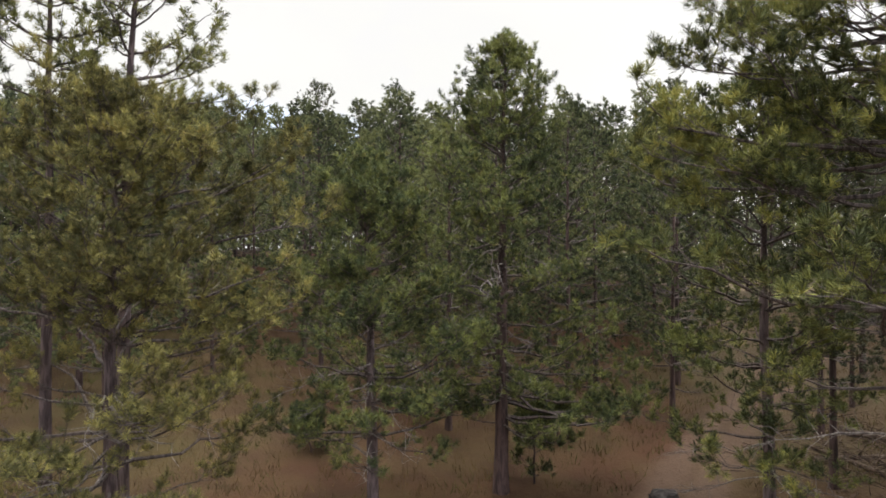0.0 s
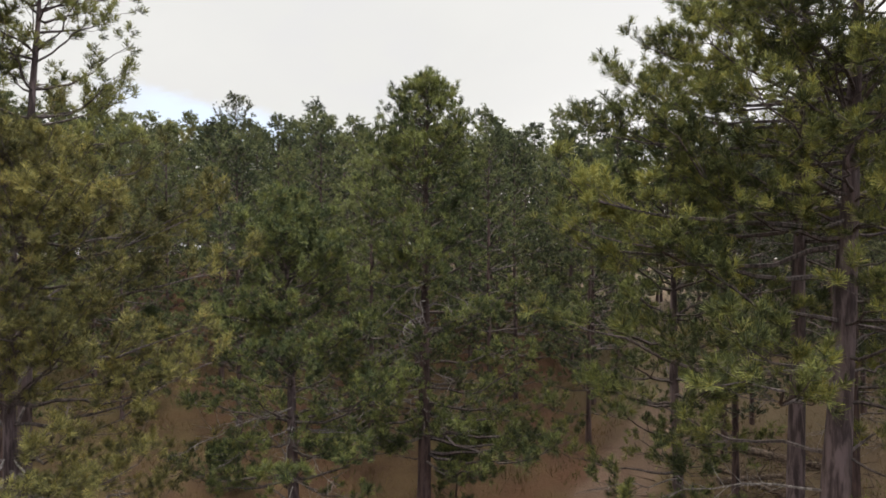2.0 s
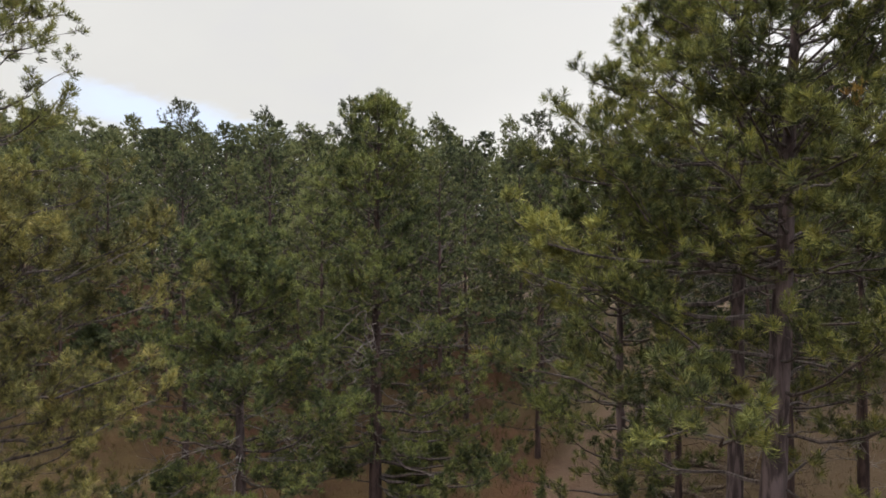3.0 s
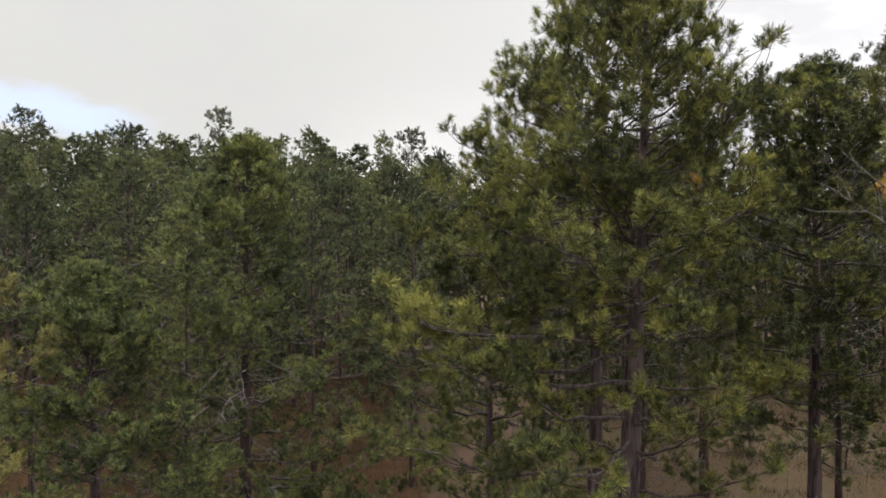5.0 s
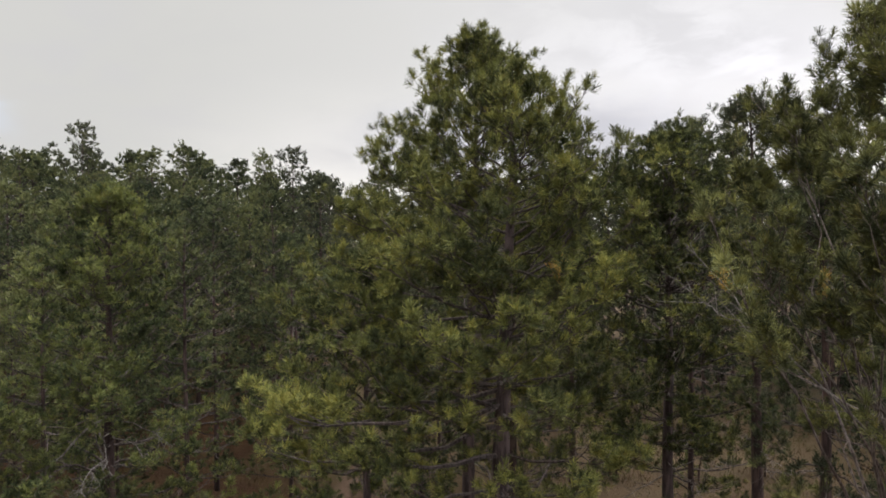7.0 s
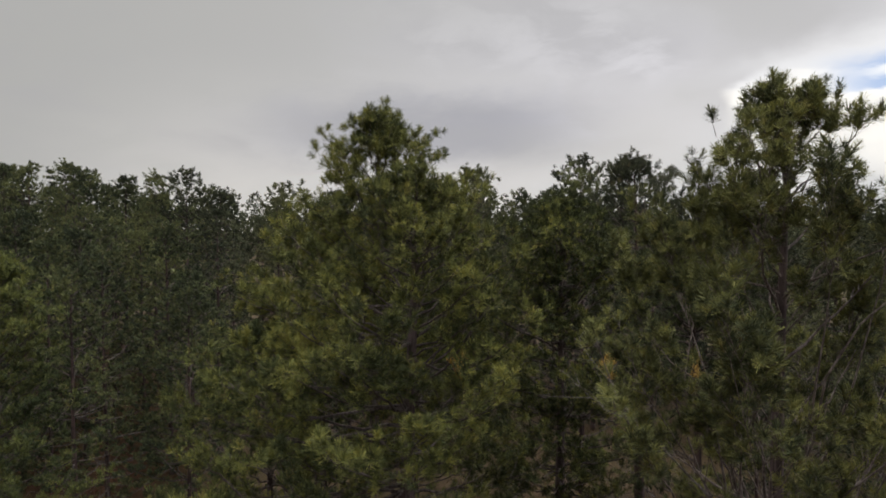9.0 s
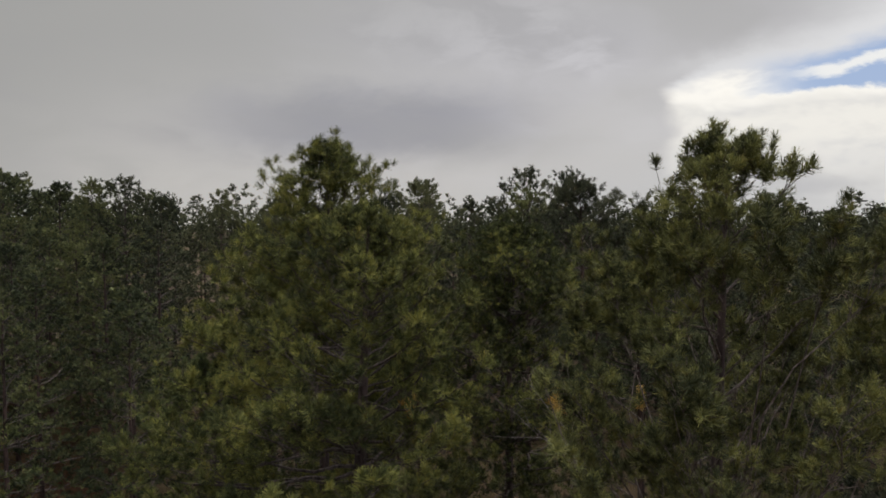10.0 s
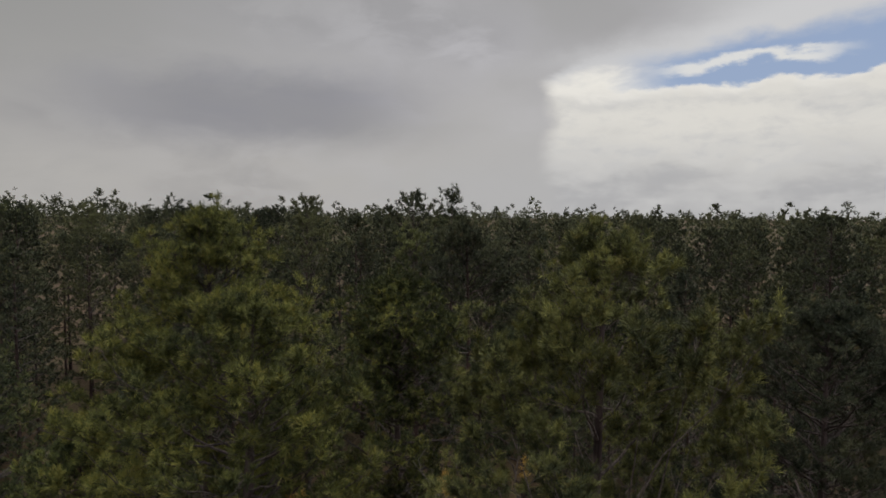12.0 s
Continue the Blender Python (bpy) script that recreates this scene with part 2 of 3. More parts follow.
def sticks(a, b, ra, rb):
    """Many thin three-sided twigs from a to b at once."""
    a, b = np.asarray(a), np.asarray(b)
    d = unit(b - a)
    u = unit(np.cross(d, np.array([0.31, 0.17, 0.93])))
    w = np.cross(d, u)
    out = []
    for k in range(3):
        c, s = math.cos(2.094 * k), math.sin(2.094 * k)
        out += [a + (u * c + w * s) * np.reshape(ra, (-1, 1)), b + (u * c + w * s) * np.reshape(rb, (-1, 1))]
    v = np.stack(out, 1).reshape(-1, 3)
    f = []
    for k in range(3):
        m = (k + 1) % 3
        f += [[2 * k, 2 * m, 2 * m + 1], [2 * k, 2 * m + 1, 2 * k + 1]]
    f = (np.arange(len(a)) * 6)[:, None, None] + np.array(f)[None]
    return v, f.reshape(-1, 3)


def tufts(pos, axis, size, count, length, width, spread=(8, 72), rings=1):
    """Shaving-brush tufts of needle bundles that spring from one point on the shoot and part towards their tips.
    rings: points along the shoot from which they spring; those further back stand out more."""
    n, m = len(pos), count // rings
    axis = unit(axis)
    ref = np.where(np.abs(axis[:, 2:3]) < 0.9, np.array([[0.0, 0.0, 1.0]]), np.array([[1.0, 0.0, 0.0]]))
    u = unit(np.cross(axis, ref))
    w = np.cross(axis, u)
    vs, fs = [], []
    for r in range(rings):
        back = (r + 0.5) / rings
        lo = spread[0] + (spread[1] - spread[0]) * (0.0 if rings == 1 else max(0.0, back - 0.45))
        hi = spread[0] + (spread[1] - spread[0]) * (1.0 if rings == 1 else min(1.0, back + 0.4))
        th = np.radians(lo + (hi - lo) * rng.uniform(0, 1, (n, m)) ** 0.7)
        ph = rng.uniform(0, 2 * math.pi, (n, m))
        d = np.cos(th)[..., None] * axis[:, None] + np.sin(th)[..., None] * (np.cos(ph)[..., None] * u[:, None] + np.sin(ph)[..., None] * w[:, None])
        apex = pos - axis * (back * size * length * 0.6)[:, None]
        ln = (length * size[:, None] * rng.uniform(0.7, 1.0, (n, m)))[..., None]
        side = unit(np.cross(axis[:, None], d) + rng.normal(0, 0.35, (n, m, 3))) * (width * size[:, None, None] * 0.5)
        tip = apex[:, None] + d * ln
        tip[..., 2] -= 0.05 * ln[..., 0]
        # the bundles at the front are blunt, the single needles among them run to a point
        blunt = int(m * 0.42)
        ring = np.stack([u * math.cos(2.094 * k) + w * math.sin(2.094 * k) for k in range(3)], 1) * (width * 0.62 * size)[:, None, None]
        v = np.concatenate([apex[:, None] + ring, np.stack([tip[:, :blunt] - side[:, :blunt], tip[:, :blunt] + side[:, :blunt]], 2).reshape(n, 2 * blunt, 3), tip[:, blunt:]], 1)
        k, p = np.arange(blunt), np.arange(m - blunt)
        f = np.concatenate([np.stack([k % 3, 3 + 2 * k, 4 + 2 * k], 1), np.stack([p % 3, (p + 1) % 3, 3 + 2 * blunt + p], 1)])
        f = (np.arange(n) * v.shape[1])[:, None, None] + f[None]
        fs.append(f.reshape(-1, 3) + sum(len(a) for a in vs))
        vs.append(v.reshape(-1, 3))
    return np.concatenate(vs), np.concatenate(fs)


def part(name, me, parent, label=""):
    ob = new(name, me)
    ob.parent = parent
    return tagged(ob, label)


DETAIL = {  # twigs a metre of limb; shoots a twig and a metre of twig; needles a tuft, their length and width; tube sides; limbs a metre
    "near": dict(twigs=2.5, shoots=(4.4, 3.4), needles=63, length=0.165, width=0.0118, sides=5, whorl=7.2, rings=3, spread=(5, 82)),
    "half": dict(twigs=2.4, shoots=(4.0, 3.0), needles=36, length=0.172, width=0.0200, sides=4, whorl=6.8, rings=2, spread=(5, 76)),
    "mid": dict(twigs=3.0, shoots=(1.6, 1.4), needles=15, length=0.215, width=0.043, sides=3, whorl=5.8, rings=1, spread=(6, 62)),
    "back": dict(twigs=2.9, shoots=(1.5, 1.1), needles=11, length=0.265, width=0.064, sides=3, whorl=5.4, rings=1, spread=(6, 58)),
    "rear": dict(twigs=2.7, shoots=(1.3, 0.9), needles=7, length=0.33, width=0.105, sides=3, whorl=4.6, rings=1, spread=(6, 56)),
}


def grow(height, radius, first, shape, level, seed, steep=(-6, 42), lean=(0, 0), wide=None, girth=None, extra=(), bare=0.0,
         upturn=0.18, gaps=0.12, dead=0, thin=0.38, dense=1.0, dead_at=None, lit=None, tuft=1.0):
    """The wood and needles of one pine: returns the trunk, a list of limbs, the needles, and the dead limbs.
    first: height of the lowest live limbs; shape: crown width by height, from first (0) to the top (1)."""
    global rng
    rng = np.random.default_rng(seed)
    q = DETAIL[level]
    girth = girth or 0.012 * height + 0.06
    s = np.linspace(0, 1, 14 if level in ("near", "half") else 8)
    kink = np.cumsum(rng.normal(0, 0.035, (len(s), 2)), axis=0)
    axis = np.stack([lean[0] * s + kink[:, 0] * s, lean[1] * s + kink[:, 1] * s, height * s - 0.3 * (1 - s)], 1)
    rad = girth * (1 - s) ** 0.8 * 0.5 + 0.012
    rad[0] *= 1.25
    trunk = Pile()
    trunk.add(*tube(axis, rad, 14 if level in ("near", "half") else 6, 0.06))
    stem = lambda z: np.array([np.interp(z, axis[:, 2], axis[:, i]) for i in range(3)])
    limbs, deads, needles = [], [], Pile()
    starts = []
    gap_ = 0.72 if level in ("near", "half") else 0.95      # limbs leave the trunk in whorls, a year apart
    count = int((height - first) * q["whorl"] * dense)
    for i in range(count):
        f = max(0.0, (i + rng.uniform(-0.4, 0.4)) / count) ** 0.88
        f = min(max(f, 0.0), 0.985)
        if rng.random() < gaps + (thin * (1 - f) if level in ("near", "half") else 0.0):
            continue
        z = first + f * (height - first)
        z = first + (round((z - first) / gap_) + rng.uniform(-0.16, 0.16)) * gap_ if f < 0.6 else z
        az = i * 2.39996 + rng.uniform(-0.5, 0.5)
        ln = radius * np.interp(f, shape[0], shape[1]) * rng.uniform(0.62, 1.12)
        if wide is not None:
            ln *= 1 + wide[1] * max(0.0, math.cos(az - radians(wide[0]))) ** 2
        el = steep[0] + (steep[1] - steep[0]) * f ** 0.9 + min(max(rng.normal(0, 8), -12), 10)
        ln = min(ln, (height + 0.1 - z) / (max(math.sin(radians(el)), 0) + upturn + 0.45 * math.cos(radians(el))))
        starts.append((z, az, max(ln, 0.35), el))
    # the close dome of young limbs below the tip
    dome = 18 if level in ("near", "half") else 9
    for i in range(dome):
        f = 0.70 + 0.27 * (i + rng.uniform(0, 1)) / dome
        z = first + f * (height - first)
        el = 18 + 30 * (f - 0.7) / 0.27 + rng.normal(0, 5)
        ln = radius * np.interp(f, shape[0], shape[1]) * rng.uniform(0.75, 1.0)
        ln = min(ln, (height + 0.1 - z) / (math.sin(radians(el)) + upturn + 0.40 * math.cos(radians(el))))
        starts.append((z, i * 2.39996 + rng.uniform(-0.4, 0.4), max(ln, 0.3), el))
    starts += [(z, radians(a), ln, el) for z, a, ln, el in extra]
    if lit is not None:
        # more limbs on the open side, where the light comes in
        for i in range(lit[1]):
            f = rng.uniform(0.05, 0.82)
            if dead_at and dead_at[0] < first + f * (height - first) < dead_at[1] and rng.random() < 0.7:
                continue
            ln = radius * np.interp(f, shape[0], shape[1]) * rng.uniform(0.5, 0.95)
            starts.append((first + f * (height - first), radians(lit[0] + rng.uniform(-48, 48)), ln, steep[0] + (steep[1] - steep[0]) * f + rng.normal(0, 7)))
    for z, az, ln, el in starts:
        n = 9 if level in ("near", "half") else 5
        u = np.linspace(0, 1, n)
        e = radians(el)
        out = np.array([math.cos(az), math.sin(az), 0.0])
        lat = np.array([-out[1], out[0], 0.0])
        sway = np.cumsum(rng.normal(0, 0.06, n)) * ln
        rise = np.sin(e) * u * ln + (upturn * u ** 2.6 - 0.10 * u * (1 - u)) * ln + np.cumsum(rng.normal(0, 0.022, n)) * ln
        path = stem(z) + np.outer(u * ln * math.cos(e), out) + np.outer(sway * u, lat)
        path[:, 2] += rise - rise[0]
        r0 = (0.010 + 0.0095 * ln) * (1.0 if level == "near" else 1.2) * (0.55 if el > 48 else 1.0)
        limb = Pile()
        limb.add(*tube(path, r0 * (1 - 0.86 * u), q["sides"], 0.1))
        # side twigs, alternating, from the outer two thirds of the limb
        k = max(4, int(ln * q["twigs"] + 1.5))
        at_u = np.sort(rng.uniform(0.18 + bare + (0.28 if el > 62 else 0.0), 1.0, k) ** 0.66)
        at_u[-1] = 1.0
        base = np.stack([np.interp(at_u, u, path[:, j]) for j in range(3)], 1)
        along = unit(np.gradient(path, axis=0))
        bdir = unit(np.stack([np.interp(at_u, u, along[:, j]) for j in range(3)], 1))
        sgn = np.where(np.arange(k) % 2 == 0, 1.0, -1.0) * rng.uniform(0.35, 1.6, k)
        sgn[-1] *= 0.1
        tdir = unit(bdir + sgn[:, None] * lat + np.outer(rng.normal(0.22, 0.36, k), [0, 0, 1]))
        tl = (0.26 + 0.36 * ln * (1.08 - at_u)) * rng.uniform(0.45, 1.3, k)
        tl = np.clip(tl, 0.2, 1.4)
        mid_ = base + tdir * (tl * 0.55)[:, None]
        end = mid_ + unit(tdir + [0, 0, 0.45]) * (tl * 0.45)[:, None]
        o1 = limb.n
        ids = np.arange(k) * 6
        if level not in ("back", "rear"):
            limb.add(*sticks(base, mid_, 0.006 + 0.006 * tl, 0.005 + 0.003 * tl))
            limb.join(np.stack([o1 + ids, o1 + ids + 2, np.round(at_u * (n - 1)).astype(int) * q["sides"]], 1))
        o2 = limb.n
        if level in ("near", "half"):
            limb.add(*sticks(mid_, end, 0.005 + 0.003 * tl, np.full(k, 0.003)))
            limb.join(np.stack([o2 + ids, o2 + ids + 2, o1 + ids + 1], 1))
        # shoots
        P, A = [end], [unit(tdir + [0, 0, 0.8])]
        per = ((q["shoots"][0] + tl * q["shoots"][1] * rng.uniform(0.7, 1.2, k)) / tuft ** 1.7).astype(int)
        idx = np.repeat(np.arange(k), per)
        if len(idx):
            h = (1 - 0.42 * rng.uniform(0, 1, len(idx)) ** 1.3)[:, None]
            sb = np.where(h < 0.55, base[idx] + (mid_ - base)[idx] * h / 0.55, mid_[idx] + (end - mid_)[idx] * (h - 0.55) / 0.45)
            sd = unit(tdir[idx] * 0.5 + rng.normal(0, 0.6, (len(idx), 3)) + [0, 0, 0.4])
            se = sb + sd * rng.uniform(0.12, 0.30, (len(idx), 1))
            if level in ("near", "half"):
                o3 = limb.n + np.arange(len(idx)) * 6
                limb.add(*sticks(sb, se, np.full(len(idx), 0.004), np.full(len(idx), 0.003)))
                limb.join(np.stack([o3, o3 + 2, o1 + idx * 6 + 1], 1))
            P.append(se)
            A.append(unit(sd + [0, 0, 0.95]))
        P, A = np.concatenate(P), np.concatenate(A)
        keep = rng.random(len(P)) > 0.06
        P, A = P[keep], A[keep]
        needles.add(*tufts(P, A, rng.uniform(0.75, 1.2, len(P)) * tuft, q["needles"], q["length"], q["width"], q["spread"], q["rings"]))
        limbs.append(limb)
    # short leafy shoots on the leader itself
    k, around = (46, 14) if level in ("near", "half") else (26, 6)
    zz = rng.uniform(0.86, 1.0, k) * height
    A = unit(rng.normal(0, 1, (k, 3)) * [1, 1, 0.3] + [0, 0, 0.7])
    B = np.array([stem(z) for z in zz])
    E_ = B + A * (rng.uniform(0.15, 0.45, k) + 1.6 * (1 - zz / height))[:, None]
    o = trunk.n + np.arange(k) * 6
    trunk.add(*sticks(B, E_, np.full(k, 0.007), np.full(k, 0.004)))
    trunk.join(np.stack([o, o + 2, np.clip(np.round(zz / height * (len(s) - 1)), 0, len(s) - 1).astype(int) * around], 1))
    needles.add(*tufts(E_, unit(A + [0, 0, 0.5]), rng.uniform(0.85, 1.2, k) * tuft, q["needles"], q["length"], q["width"], q["spread"], q["rings"]))
    for i in range(dead):
        # bare, broken, forked limbs below the crown
        z = rng.uniform(*dead_at) if dead_at else first * rng.uniform(0.6, 1.3)
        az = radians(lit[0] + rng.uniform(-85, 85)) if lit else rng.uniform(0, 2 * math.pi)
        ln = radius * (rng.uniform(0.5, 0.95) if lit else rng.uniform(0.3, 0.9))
        u = np.linspace(0, 1, 7)
        out = np.array([math.cos(az), math.sin(az), 0.0])
        path = stem(z) + np.outer(u * ln, out) + np.cumsum(rng.normal(0, 0.05, (7, 3)), 0) * ln * 0.6
        path[:, 2] -= 0.22 * ln * u ** 1.5
        d = Pile()
        d.add(*tube(path, (0.010 + 0.0055 * ln) * (1 - 0.8 * u), 5, 0.1))
        k = 14
        hu = rng.uniform(0.25, 0.98, k)
        b0 = np.stack([np.interp(hu, u, path[:, j]) for j in range(3)], 1)
        dr = unit(out + rng.normal(0, 0.8, (k, 3)))
        m0 = b0 + dr * rng.uniform(0.15, 0.5, (k, 1))
        m1 = m0 + unit(dr + rng.normal(0, 0.5, (k, 3))) * rng.uniform(0.1, 0.35, (k, 1))
        o = d.n + np.arange(k) * 6
        d.add(*sticks(b0, m0, np.full(k, 0.008), np.full(k, 0.006)))
        d.join(np.stack([o, o + 2, np.round(hu * 6).astype(int) * 5], 1))
        d.add(*sticks(m0, m1, np.full(k, 0.006), np.full(k, 0.003)))
        d.join(np.stack([o + k * 6, o + k * 6 + 2, o + 1], 1))
        deads.append(d)
    return trunk, limbs, needles, deads


CONE = ((0, 0.08, 0.3, 0.6, 0.85, 1), (0.75, 0.95, 1.0, 0.74, 0.42, 0.2))
ROUND = ((0, 0.1, 0.4, 0.7, 0.9, 1), (0.65, 0.85, 1.0, 0.86, 0.56, 0.3))
OPEN = ((0, 0.15, 0.5, 0.8, 1), (0.5, 1.0, 0.9, 0.75, 0.45))


def ease(v):
    return 0.5 + 0.5 * math.tanh(v / 2)


def lie(x, y):
    """Height of the ground: nearly level, with a low rise to the north."""
    d = math.hypot(x, y)
    far = ease((y - 38) / 3.6) * (2.4 * (1 if x < 25 else math.exp(-((x - 25) / 40) ** 2)) + 3.6 * ease((12 - x) / 5))
    far += 13 * math.exp(-((x - 110) / 130) ** 2 - ((y - 420) / 140) ** 2) - 0.0095 * max(0.0, x - 70)
    roll_ = 0.25 * math.sin(x * 0.16 + 1.0) * math.sin(y * 0.13) + 0.15 * math.sin(x * 0.5) * math.cos(y * 0.43)
    return -1.2 + 1.8 * ease((d - 24) / 3) + roll_ + far


def pine_tree(x, y, top, radius, first, shape, seed, needle, label, bark=None, level="near", twig=None, **more):
    """A pine near the camera: the trunk, each limb and each dead limb are parts of their own."""
    g = lie(x, y)
    tree = new("pine_tree")
    tree.location = (x, y, g)
    tagged(tree, label, "tree", "pines of the wood")
    trunk, limbs, needles, deads = grow(top - g - 0.75, radius, first - g, shape, level, seed, **more)
    part("trunk", trunk.mesh("trunk", bark or BARK, True), tree)
    for l in limbs:
        part("branch", l.mesh("branch", twig or TWIG), tree)
    for d in deads:
        part("dead_branch", d.mesh("dead_branch", DEADWOOD), tree, "bare grey dead branch")
    part("needles", needles.mesh("needles", needle), tree, "long needles in brush-like tufts")
    return tree


# ---- ground: one sheet to the horizon ----
def build_ground():
    ring = np.concatenate([np.linspace(1, 60, 60), np.geomspace(63, 4500, 50)])
    seg = 144
    v, f = [], []
    for r in ring:
        for k in range(seg):
            a = 2 * math.pi * k / seg
            x, y = r * math.sin(a), r * math.cos(a)
            v.append((x, y, lie(x, y)))
    for i in range(len(ring) - 1):
        for k in range(seg):
            a, b_ = i * seg + k, i * seg + (k + 1) % seg
            f += [(a, a + seg, b_ + seg), (a, b_ + seg, b_)]
    v.append((0, 0, lie(0, 0)))
    f += [(len(v) - 1, k, (k + 1) % seg) for k in range(seg)]
    ob = new("ground", mesh_of("ground", v, f, GROUND, True))
    tagged(ob, "dry rust and straw coloured grass with a dirt track", "ground", kind="structure")


build_ground()

# ---- the near pines ----
YEL = "ponderosa pine with yellow-olive needles and grey bark"
GRN = "ponderosa pine with mid-green needles beside the clearing"
DRK = "dark green ponderosa pine with dense needles"
# the wide tree beside the track: a low heavy fork, long level limbs to the west
BROAD = ((0, 0.1, 0.35, 0.6, 0.8, 0.92, 1), (0.62, 0.78, 0.92, 0.80, 0.60, 0.44, 0.3))
broad = pine_tree(7.55, 10.5, 14.6, 3.6, 2.4, BROAD, 11, NEEDLE_OLIVE, "wide ponderosa pine with yellow-olive needles and a forked trunk",
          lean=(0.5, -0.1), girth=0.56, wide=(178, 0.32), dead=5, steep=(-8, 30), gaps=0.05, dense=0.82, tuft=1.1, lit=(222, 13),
          extra=((10.6, -48, 2.4, 52), (10.9, -35, 2.6, 40), (10.4, -70, 3.0, 40), (8.5, -20, 3.0, 4), (7.0, 20, 3.0, 0),
                 (8.6, 184, 5.0, -3), (8.2, 172, 4.8, -4), (8.9, 165, 4.6, -2), (8.7, 135, 4.4, -5), (7.6, 190, 4.6, -3), (6.2, 175, 5.0, 0), (6.0, 205, 4.4, -4),
                 (6.6, 215, 3.6, -4), (10.2, 182, 3.2, 8), (10.3, 158, 3.4, -2), (10.8, 150, 3.0, 0), (9.8, 168, 4.3, 0), (9.6, 150, 4.0, -2), (9.6, 240, 3.0, 10), (10.6, 205, 2.8, 14)))
# the taller pine close behind it
pine_tree(8.5, 12.8, 16.25, 2.7, 6.6, ((0, 0.2, 0.45, 0.65, 0.8, 0.92, 1), (0.8, 1.0, 1.0, 0.84, 0.6, 0.45, 0.3)), 27, NEEDLE_OLIVE, "tall ponderosa pine rising close behind a wider one",
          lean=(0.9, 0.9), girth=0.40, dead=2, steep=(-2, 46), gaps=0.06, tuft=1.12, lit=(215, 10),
          extra=((12.2, 172, 3.5, -1), (13.2, 150, 2.3, 8), (10.8, 180, 3.6, -3), (11.5, 150, 3.0, 0), (11.4, 195, 3.4, -2), (12.9, 178, 2.6, 2), (12.4, 160, 2.9, 0), (13.4, 190, 2.1, 8), (11.9, 167, 3.2, -2), (12.6, 202, 2.6, 2), (12.4, -30, 2.3, 14), (13.6, 165, 1.9, 18), (13.2, -45, 2.0, 20)))
# yellowish pair at the clearing's west side
pine_tree(-7.15, 14.65, 10.3, 3.9, 0.0, ((0, 0.1, 0.4, 0.7, 0.9, 1), (1.0, 1.05, 1.0, 0.86, 0.62, 0.36)), 12, NEEDLE_DULL, YEL + ", with bare lower limbs", girth=0.36, dead=6, gaps=0.04, thin=0.08,
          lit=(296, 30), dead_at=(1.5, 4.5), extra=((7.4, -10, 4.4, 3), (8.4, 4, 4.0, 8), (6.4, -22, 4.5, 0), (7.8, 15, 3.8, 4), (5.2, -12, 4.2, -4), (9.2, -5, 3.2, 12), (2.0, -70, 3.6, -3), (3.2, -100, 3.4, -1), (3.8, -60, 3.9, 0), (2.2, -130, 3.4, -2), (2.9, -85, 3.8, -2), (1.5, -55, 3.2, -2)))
pine_tree(-7.7, 16.35, 15.4, 2.2, 8.0, OPEN, 13, NEEDLE_STEM, "tall open-crowned ponderosa pine, thin at the top", girth=0.36, gaps=0.12, dense=1.4, level="half",
          extra=((11.2, -5, 2.3, 8), (11.8, 8, 2.1, 14), (12.4, -12, 1.8, 16), (10.4, -8, 2.5, 4)))
pine_tree(-9.3, 16.0, 15.2, 2.0, 8.2, OPEN, 14, NEEDLE_STEM, "tall open-crowned ponderosa pine, thin at the top", girth=0.30, gaps=0.15, dense=1.3, level="half")
# the straight tree and the small one in the middle
straight = pine_tree(1.65, 19.5, 12.75, 2.7, 1.2, ((0, 0.08, 0.3, 0.55, 0.8, 0.92, 1), (0.8, 0.95, 1.0, 0.86, 0.58, 0.34, 0.16)), 15, NEEDLE_GREEN,
                     "straight ponderosa pine with mid-green needles and bare grey lower branches", girth=0.40, dead=12, lean=(0.2, 0.5),
                     bark=BARK_DARK,
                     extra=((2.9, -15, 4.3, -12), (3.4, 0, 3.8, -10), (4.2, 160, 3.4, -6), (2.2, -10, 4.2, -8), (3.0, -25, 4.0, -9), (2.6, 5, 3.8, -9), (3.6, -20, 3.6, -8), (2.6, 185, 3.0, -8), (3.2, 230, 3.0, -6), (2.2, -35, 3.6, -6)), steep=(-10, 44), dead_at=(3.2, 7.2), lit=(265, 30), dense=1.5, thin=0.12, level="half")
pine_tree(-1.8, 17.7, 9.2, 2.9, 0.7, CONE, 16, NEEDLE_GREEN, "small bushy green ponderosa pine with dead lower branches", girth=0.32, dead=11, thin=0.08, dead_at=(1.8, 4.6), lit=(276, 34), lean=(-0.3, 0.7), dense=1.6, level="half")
# behind the wide tree
pine_tree(7.6, 15.9, 10.8, 2.9, 1.2, ROUND, 17, NEEDLE_GREEN, "slender ponderosa pine beside the dirt track", girth=0.30, dead=5, thin=0.12, lit=(245, 14), dense=1.2, level="half")
pine_tree(11.8, 15.4, 12.6, 2.8, 3.2, ROUND, 18, NEEDLE_NORTH, DRK + " and a dark trunk", bark=BARK_DARK, girth=0.42, dead=5, level="half")
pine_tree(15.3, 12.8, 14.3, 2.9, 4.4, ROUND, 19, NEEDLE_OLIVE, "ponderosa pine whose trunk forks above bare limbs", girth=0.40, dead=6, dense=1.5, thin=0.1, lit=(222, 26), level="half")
pine_tree(15.9, 17.4, 10.4, 2.6, 2.8, ROUND, 20, NEEDLE_NORTH, DRK + " and crooked bare lower limbs", bark=BARK_DARK, girth=0.36, dead=8, level="half")
